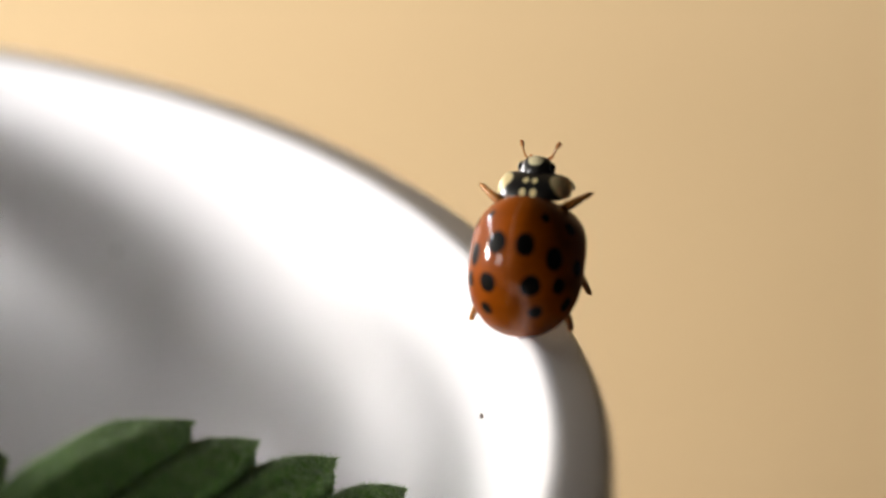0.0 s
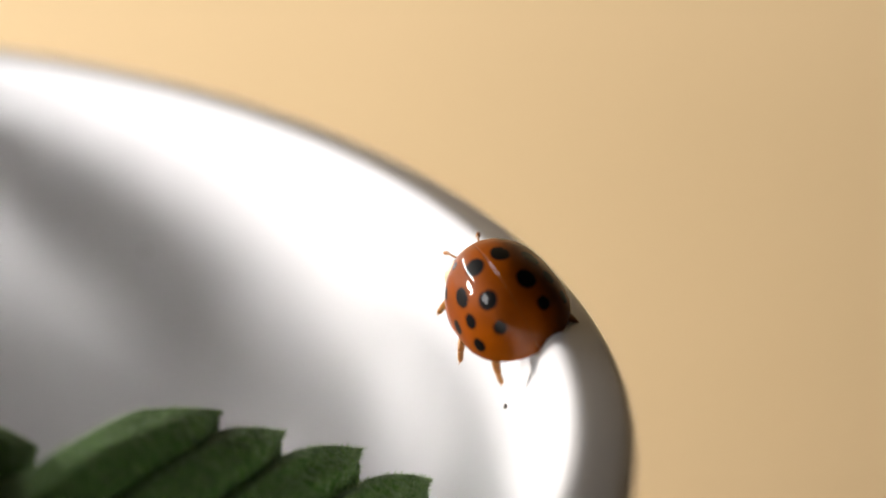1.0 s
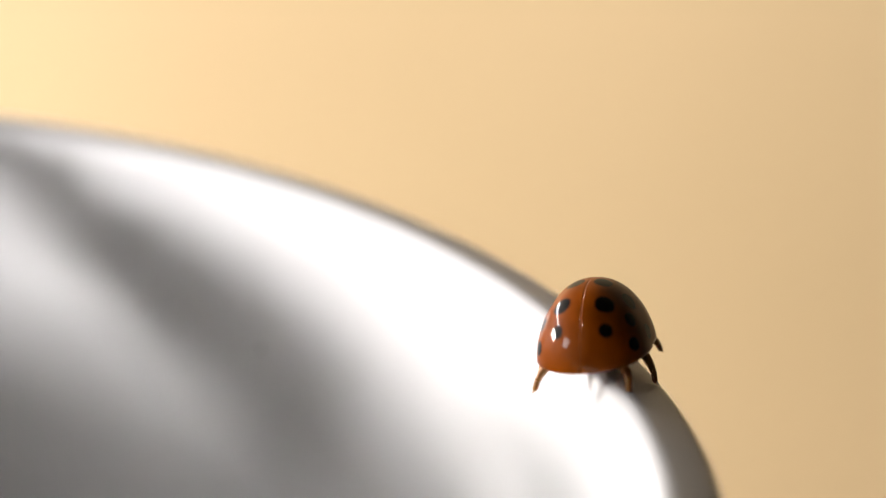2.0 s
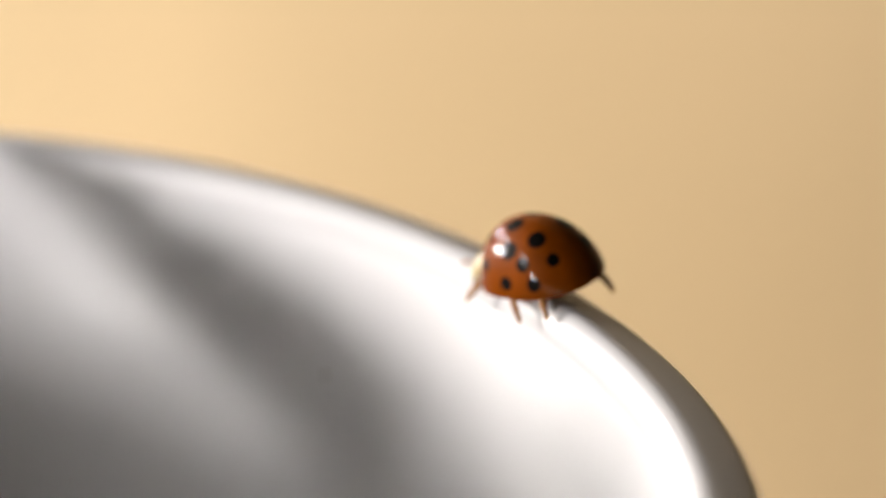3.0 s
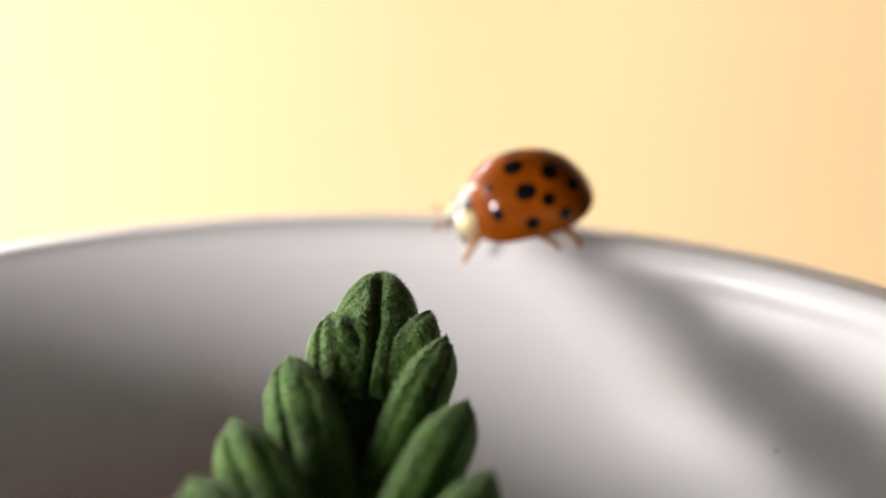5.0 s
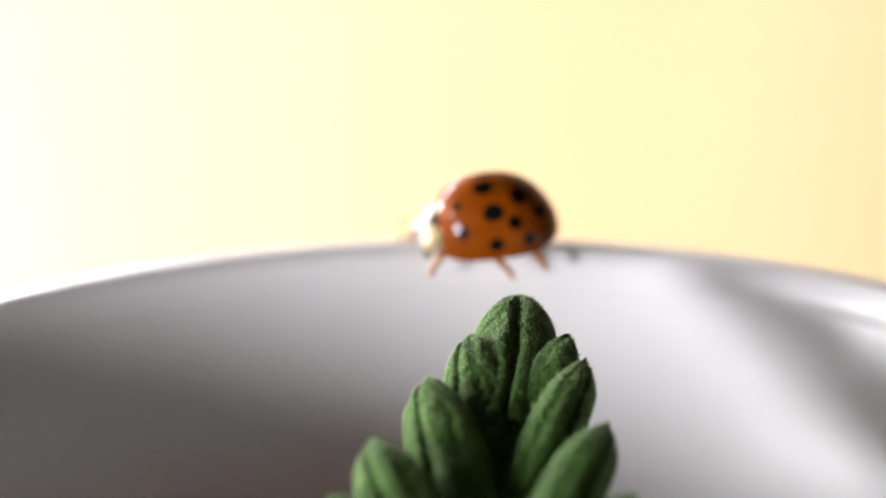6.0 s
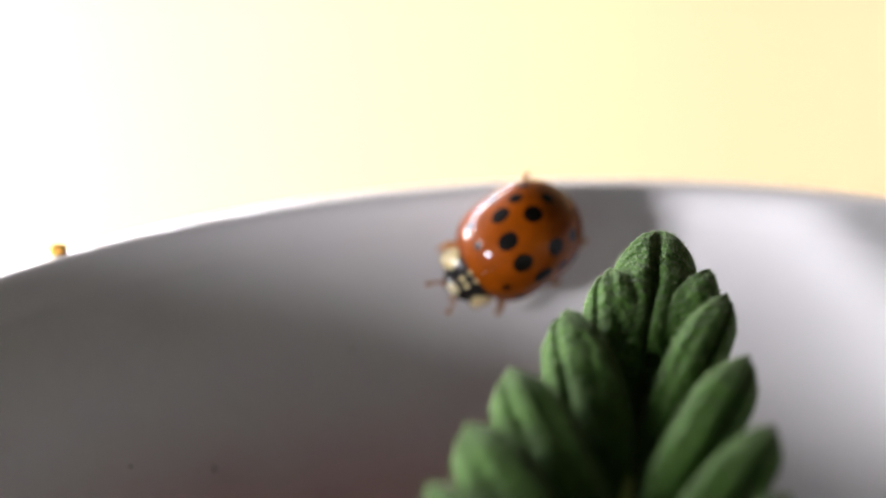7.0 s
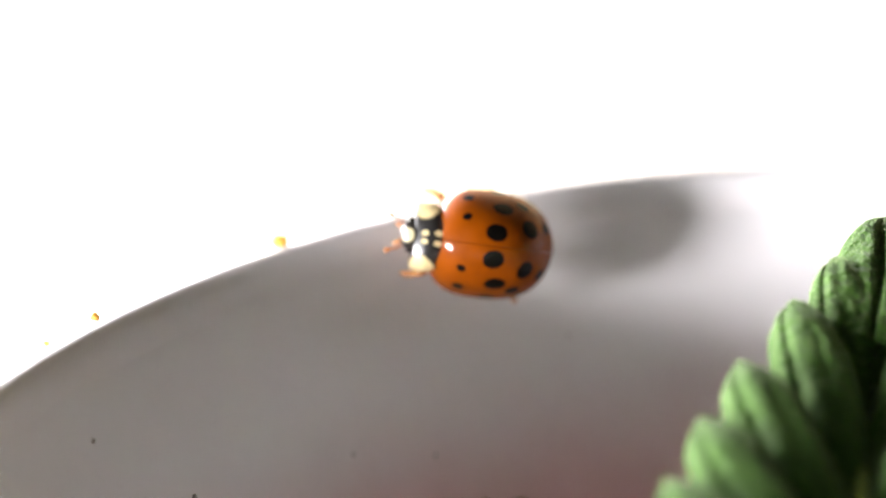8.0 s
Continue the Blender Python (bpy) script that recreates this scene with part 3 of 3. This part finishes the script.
def build_leaf(label, origin, axis, lateral, lobes, rib, stem, size=1.0, blunt=True):
    """lobes: rows of along, across and lift of the tip, along, across of the base, half width, puff, folded side, in the plane of the leaf."""
    axis, lateral, origin = Vector(axis).normalized(), Vector(lateral), Vector(origin)
    lateral = (lateral - axis * lateral.dot(axis)).normalized()
    up = lateral.cross(axis).normalized()
    if up.z < 0:
        up = -up
    axis, lateral, up = axis * size, lateral * size, up * size
    leaf = empty("leaf", label, "leaf", "herb leaves in the bowl", at=origin)
    hairs = []
    for i, (ta, tl, lift, ba, bl, w, puff, margin) in enumerate(lobes):
        tip = axis * ta + lateral * tl + up * lift
        base = axis * ba + lateral * bl - up * (0.25 if i == 0 else 0.6)
        part("lobe", lobe(tip, base, 1.08 * w * size, puff * size, up.normalized(), i + 1, hairs, 0.5 if i == 0 and blunt else 0.10, 0.5 if i == 0 else 2.0, margin, 0.56 if blunt else 0.95, 0.0 if blunt else 0.25, 1.0 if blunt else 2.2), leaf_mat, leaf)
    tagged(part("down", down(hairs), down_mat, leaf), "short fine white hairs", kind="stuff")
    # the thin sheet that joins the lobes
    bm = bmesh.new()
    for side in (1, -1):
        own = sorted([r for r in lobes if (r[1] - r[4]) * side > 0.05], key=lambda r: r[3])
        strip = []
        for ta, tl, lift, ba, bl, w, puff, margin in own:
            b = axis * ba + lateral * bl - up * 1.6
            m = axis * (ba + 0.60 * (ta - ba)) + lateral * (bl + 0.60 * (tl - bl)) + up * (0.6 * lift - 0.95)
            strip.append([bm.verts.new(q) for q in (b, (b + m) / 2 - up * 0.2, m, b - up * 0.12, (b + m) / 2 - up * 0.32, m - up * 0.12)])
        for p0, p1 in zip(strip, strip[1:]):
            for k in (0, 1):
                bm.faces.new((p0[k], p0[k + 1], p1[k + 1], p1[k]))
                bm.faces.new((p0[k + 3], p1[k + 3], p1[k + 4], p0[k + 4]))
            bm.faces.new((p0[2], p0[5], p1[5], p1[2]))
            bm.faces.new((p0[0], p1[0], p1[3], p0[3]))
        for p0 in (strip[0], strip[-1]):
            bm.faces.new((p0[0], p0[1], p0[4], p0[3]))
            bm.faces.new((p0[1], p0[2], p0[5], p0[4]))
    part("blade", bm, leaf_mat, leaf)
    bm = bmesh.new()
    pts = curve_points([tuple(axis * a + lateral * l + up * z) for a, l, z in rib], 5)
    tube(bm, pts, [size * (0.10 + 0.34 * i / len(pts)) for i in range(len(pts))], 8)
    part("midrib", bm, midrib_mat, leaf, "yellowish green midrib")
    bm = bmesh.new()
    pts = curve_points([tuple(Vector(p) - origin) for p in stem], 6)
    tube(bm, pts, [0.45 + 0.25 * i / len(pts) for i in range(len(pts))], 9)
    part("stalk", bm, midrib_mat, leaf, "pale green stalk")
    return leaf


def build_leaves():
    lobes = [
        (0.28, -0.09, 0.0, -7.7, 0.0, 1.58, 0.62, 0),
        (-2.50, 2.05, 0.15, -10.2, 0.15, 1.00, 0.58, 0), (-3.05, -1.75, 0.1, -10.9, 0.12, 1.22, 0.62, -1),
        (-4.20, 2.85, 0.25, -13.6, 0.40, 1.05, 0.65, 1), (-6.20, -3.05, 0.1, -15.3, 0.40, 1.42, 0.72, -1),
        (-8.25, 4.00, 0.35, -17.8, 0.72, 1.15, 0.70, 1), (-10.9, -4.50, 0.45, -19.0, 0.60, 1.42, 0.75, -1),
        (-12.4, 5.25, 0.35, -21.3, 1.10, 1.12, 0.72, 1), (-14.4, -5.40, 0.45, -22.5, 0.75, 1.40, 0.78, -1),
        (-16.2, 6.00, 0.3, -24.3, 1.50, 1.05, 0.70, 1), (-18.0, -6.05, 0.4, -25.5, 0.90, 1.35, 0.75, -1),
        (-20.1, 6.35, 0.2, -27.1, 1.80, 1.00, 0.65, 1), (-21.8, -5.90, 0.2, -28.3, 1.15, 1.25, 0.70, -1),
    ]
    rib = [(-8.0, 0.1, -2.6), (-13.6, 0.33, -1.7), (-17.5, 0.57, -0.75), (-21.0, 0.84, -0.4), (-25.6, 1.23, -0.35), (-30.0, 1.6, -0.9)]
    build_leaf("downy dark green lobed herb leaf with puffed lobes", (-0.45, 24.34, 1.27), (0.014, 0.987, 0.160), (0.998, -0.005, -0.056), lobes, rib,
               [(1.0, -5.0, -4.2), (1.1, -7.5, -7.0), (1.4, -8.0, -13.0), (1.8, -7.5, -21.2)])


def build_second_leaf():
    # lies lower, beside the wall, with one toothed edge towards the far side
    lobes = [
        (4.1, 11.1, -3.3, -4.5, 3.0, 1.7, 1.0, 0),
        (10.4, 11.5, -0.1, -0.5, 1.0, 1.9, 0.95, 1), (13.2, 11.6, -0.4, 3.0, 1.3, 1.75, 1.15, 1), (16.6, 11.8, -0.5, 6.4, 1.6, 1.75, 1.15, 1),
        (19.4, 10.9, -0.5, 9.8, 1.6, 1.7, 1.1, 1), (20.8, 9.1, -0.5, 12.8, 1.4, 1.5, 1.0, 1), (21.5, 5.5, -0.4, 15.5, 1.8, 1.3, 0.9, 0),
        (4.5, -6.2, -5.0, -1.5, 1.0, 1.75, 1.0, 0), (8.5, -6.6, -5.0, 2.5, 1.2, 1.75, 1.0, 0), (12.5, -6.0, -5.0, 6.5, 1.4, 1.75, 1.0, 0), (16.5, -4.0, -5.0, 10.5, 1.4, 1.65, 1.0, 0),
    ]
    rib = [(17, 1.8, -0.6), (11, 1.8, -0.6), (5, 1.7, -0.6), (-1, 1.5, -0.8), (-6, 1.2, -1.5)]
    build_leaf("dark green downy herb leaf seen along its toothed edge", (10.33, -12.21, -1.89), (0.946, 0.031, -0.324), (0.006, 0.993, 0.115), lobes, rib,
               [(4.2, -11.0, -0.9), (1.92, -10.6, -4.0), (1.72, -9.81, -10.74), (2.43, -7.63, -21.6)], 1.004, False)


# ---- contents and crumbs ----
def build_contents():
    # a smear of red pulp over the side and bottom of the bowl
    bm = bmesh.new()
    n, m = 40, 22
    top, low = [], []
    for i in range(n + 1):
        az = radians(-84 + 78 * i / n)
        edge = math.sin(math.pi * i / n)
        a, b = [], []
        for j in range(m + 1):
            t = j / m
            z_top = -13.2 - 2.5 * (1 - edge) + 0.9 * noise.noise(Vector((i * 0.22, 3.0, 0)))
            k = (1 - t) * z_top + t * -21.0
            r = wall_radius(k)
            wet = 0.6 * min(1.0, 2.5 * t) * min(1.0, 4 * edge) + 0.4 * min(1.0, 4 * t) * abs(noise.noise(Vector((i * 0.35, j * 0.5, 7))))
            q = Vector((r * math.sin(az), r * math.cos(az), k))
            inward = Vector((-math.sin(az) * 0.7, -math.cos(az) * 0.7, 0.7))
            a.append(bm.verts.new(q + inward * (0.015 + wet)))
            b.append(bm.verts.new(q - inward * 0.15))
        top.append(a)
        low.append(b)
    for g in (top, low):
        for i in range(n):
            for j in range(m):
                bm.faces.new((g[i][j], g[i + 1][j], g[i + 1][j + 1], g[i][j + 1]))
    for i in range(n):
        for j in (0, m):
            bm.faces.new((top[i][j], top[i + 1][j], low[i + 1][j], low[i][j]))
    for j in range(m):
        for i in (0, n):
            bm.faces.new((top[i][j], top[i][j + 1], low[i][j + 1], low[i][j]))
    tagged(part("fruit_pulp", bm, pulp_mat), "moist smear of red fruit pulp inside the bowl", "fruit pulp", kind="stuff")


def build_crumbs():
    def speck(name, label, az, z, size, mat, seed, cat):
        a = radians(az)
        r = wall_radius(z) - 0.05
        ob = part(name, blob(bmesh.new(), (0, 0, 0), size, 0.7, seed, 6, 8), mat, at=(r * math.sin(a), r * math.cos(a), z))
        tagged(ob, label, cat)
    speck("crumb", "dark brown crumb stuck to the inner bowl wall", -36.5, -11.9, (0.55, 0.3, 0.35), crumb_mat, 1, "crumb")
    speck("crumb", "dark brown crumb stuck to the inner bowl wall", -33.8, -12.0, (0.45, 0.3, 0.3), crumb_mat, 2, "crumb")
    speck("crumb", "dark brown crumb stuck to the inner bowl wall", -39.0, -12.3, (0.2, 0.15, 0.15), crumb_mat, 3, "crumb")
    for i, (az, z, s) in enumerate(((-61.8, -7.5, 0.12), (-69, -3.5, 0.07), (30.9, -7.0, 0.07), (43.3, -7.2, 0.09), (92.8, -3.7, 0.07), (-47, -8.5, 0.07), (-40, -9.5, 0.08), (-27, -6.0, 0.05))):
        speck("crumb", "tiny grey-brown crumb on the white glaze", az, z, (s, s * 0.8, s * 1.4), speck_mat, 10 + i, "crumb")
    a = -0.835
    for i, (da, s) in enumerate(((0.0, 0.26), (-0.28, 0.14), (-0.36, 0.10))):
        ob = part("pollen_grain", blob(bmesh.new(), (0, 0, 0), (s * 1.4, s, s), 0.5, 20 + i, 6, 9), pollen_mat, at=(33.5 * math.sin(a + da), 33.5 * math.cos(a + da), -0.02 + 0.2 * s))
        tagged(ob, "orange pollen grain stuck on the rim of the bowl", "pollen grain")


build_room()
build_bowl()
build_contents()
build_leaves()
build_second_leaf()
ladybird, LEGS, SHIELD, HEAD = build_ladybird()
build_crumbs()


def motions():
    walk(ladybird, [(t, pose(x * MM, y * MM, z * MM, rx, ry, rz)) for t, x, y, z, rx, ry, rz in LADYBIRD_PATH])
    # it stretches its neck while it rears up at the start
    for ob, reach in ((SHIELD, 0.3), (HEAD, 0.65)):
        walk(ob, [(t, pose(reach * k * MM, 0, 0.05 * k * MM)) for t, k in ((0.0, 1.0), (0.5, 1.0), (0.8, 0.2), (1.2, 0.0), (6.0, 0.0), (6.8, 0.15), (8.0, 0.3))])
    for i, (leg, row, side) in enumerate(LEGS):
        h = HIPS[row]
        phase = 0.5 if (i % 2) ^ (row == "middle") else 0.0
        rows = []
        for k in range(0, 54):
            t = min(8.0, k * 0.15)
            s = math.sin(2 * math.pi * (t / 0.6 + phase))
            lift = max(0.0, math.cos(2 * math.pi * (t / 0.6 + phase)))
            up = max(0.0, min(1.0, (0.62 - t) / 0.15)) if row == "front" else 0.0
            rows.append((t, pose(h[0] * BUG * MM, h[1] * BUG * side * MM, h[2] * BUG * MM, side * (10 * lift + 42 * up) + (18 if side < 0 else 0) * (1 - up), 0, side * -14 * s * (1 - 0.5 * up))))
            if t >= 8.0:
                break
        if rows[-1][0] < 8.0:
            rows.append((8.0, rows[-1][1]))
        walk(leg, rows)


motions()
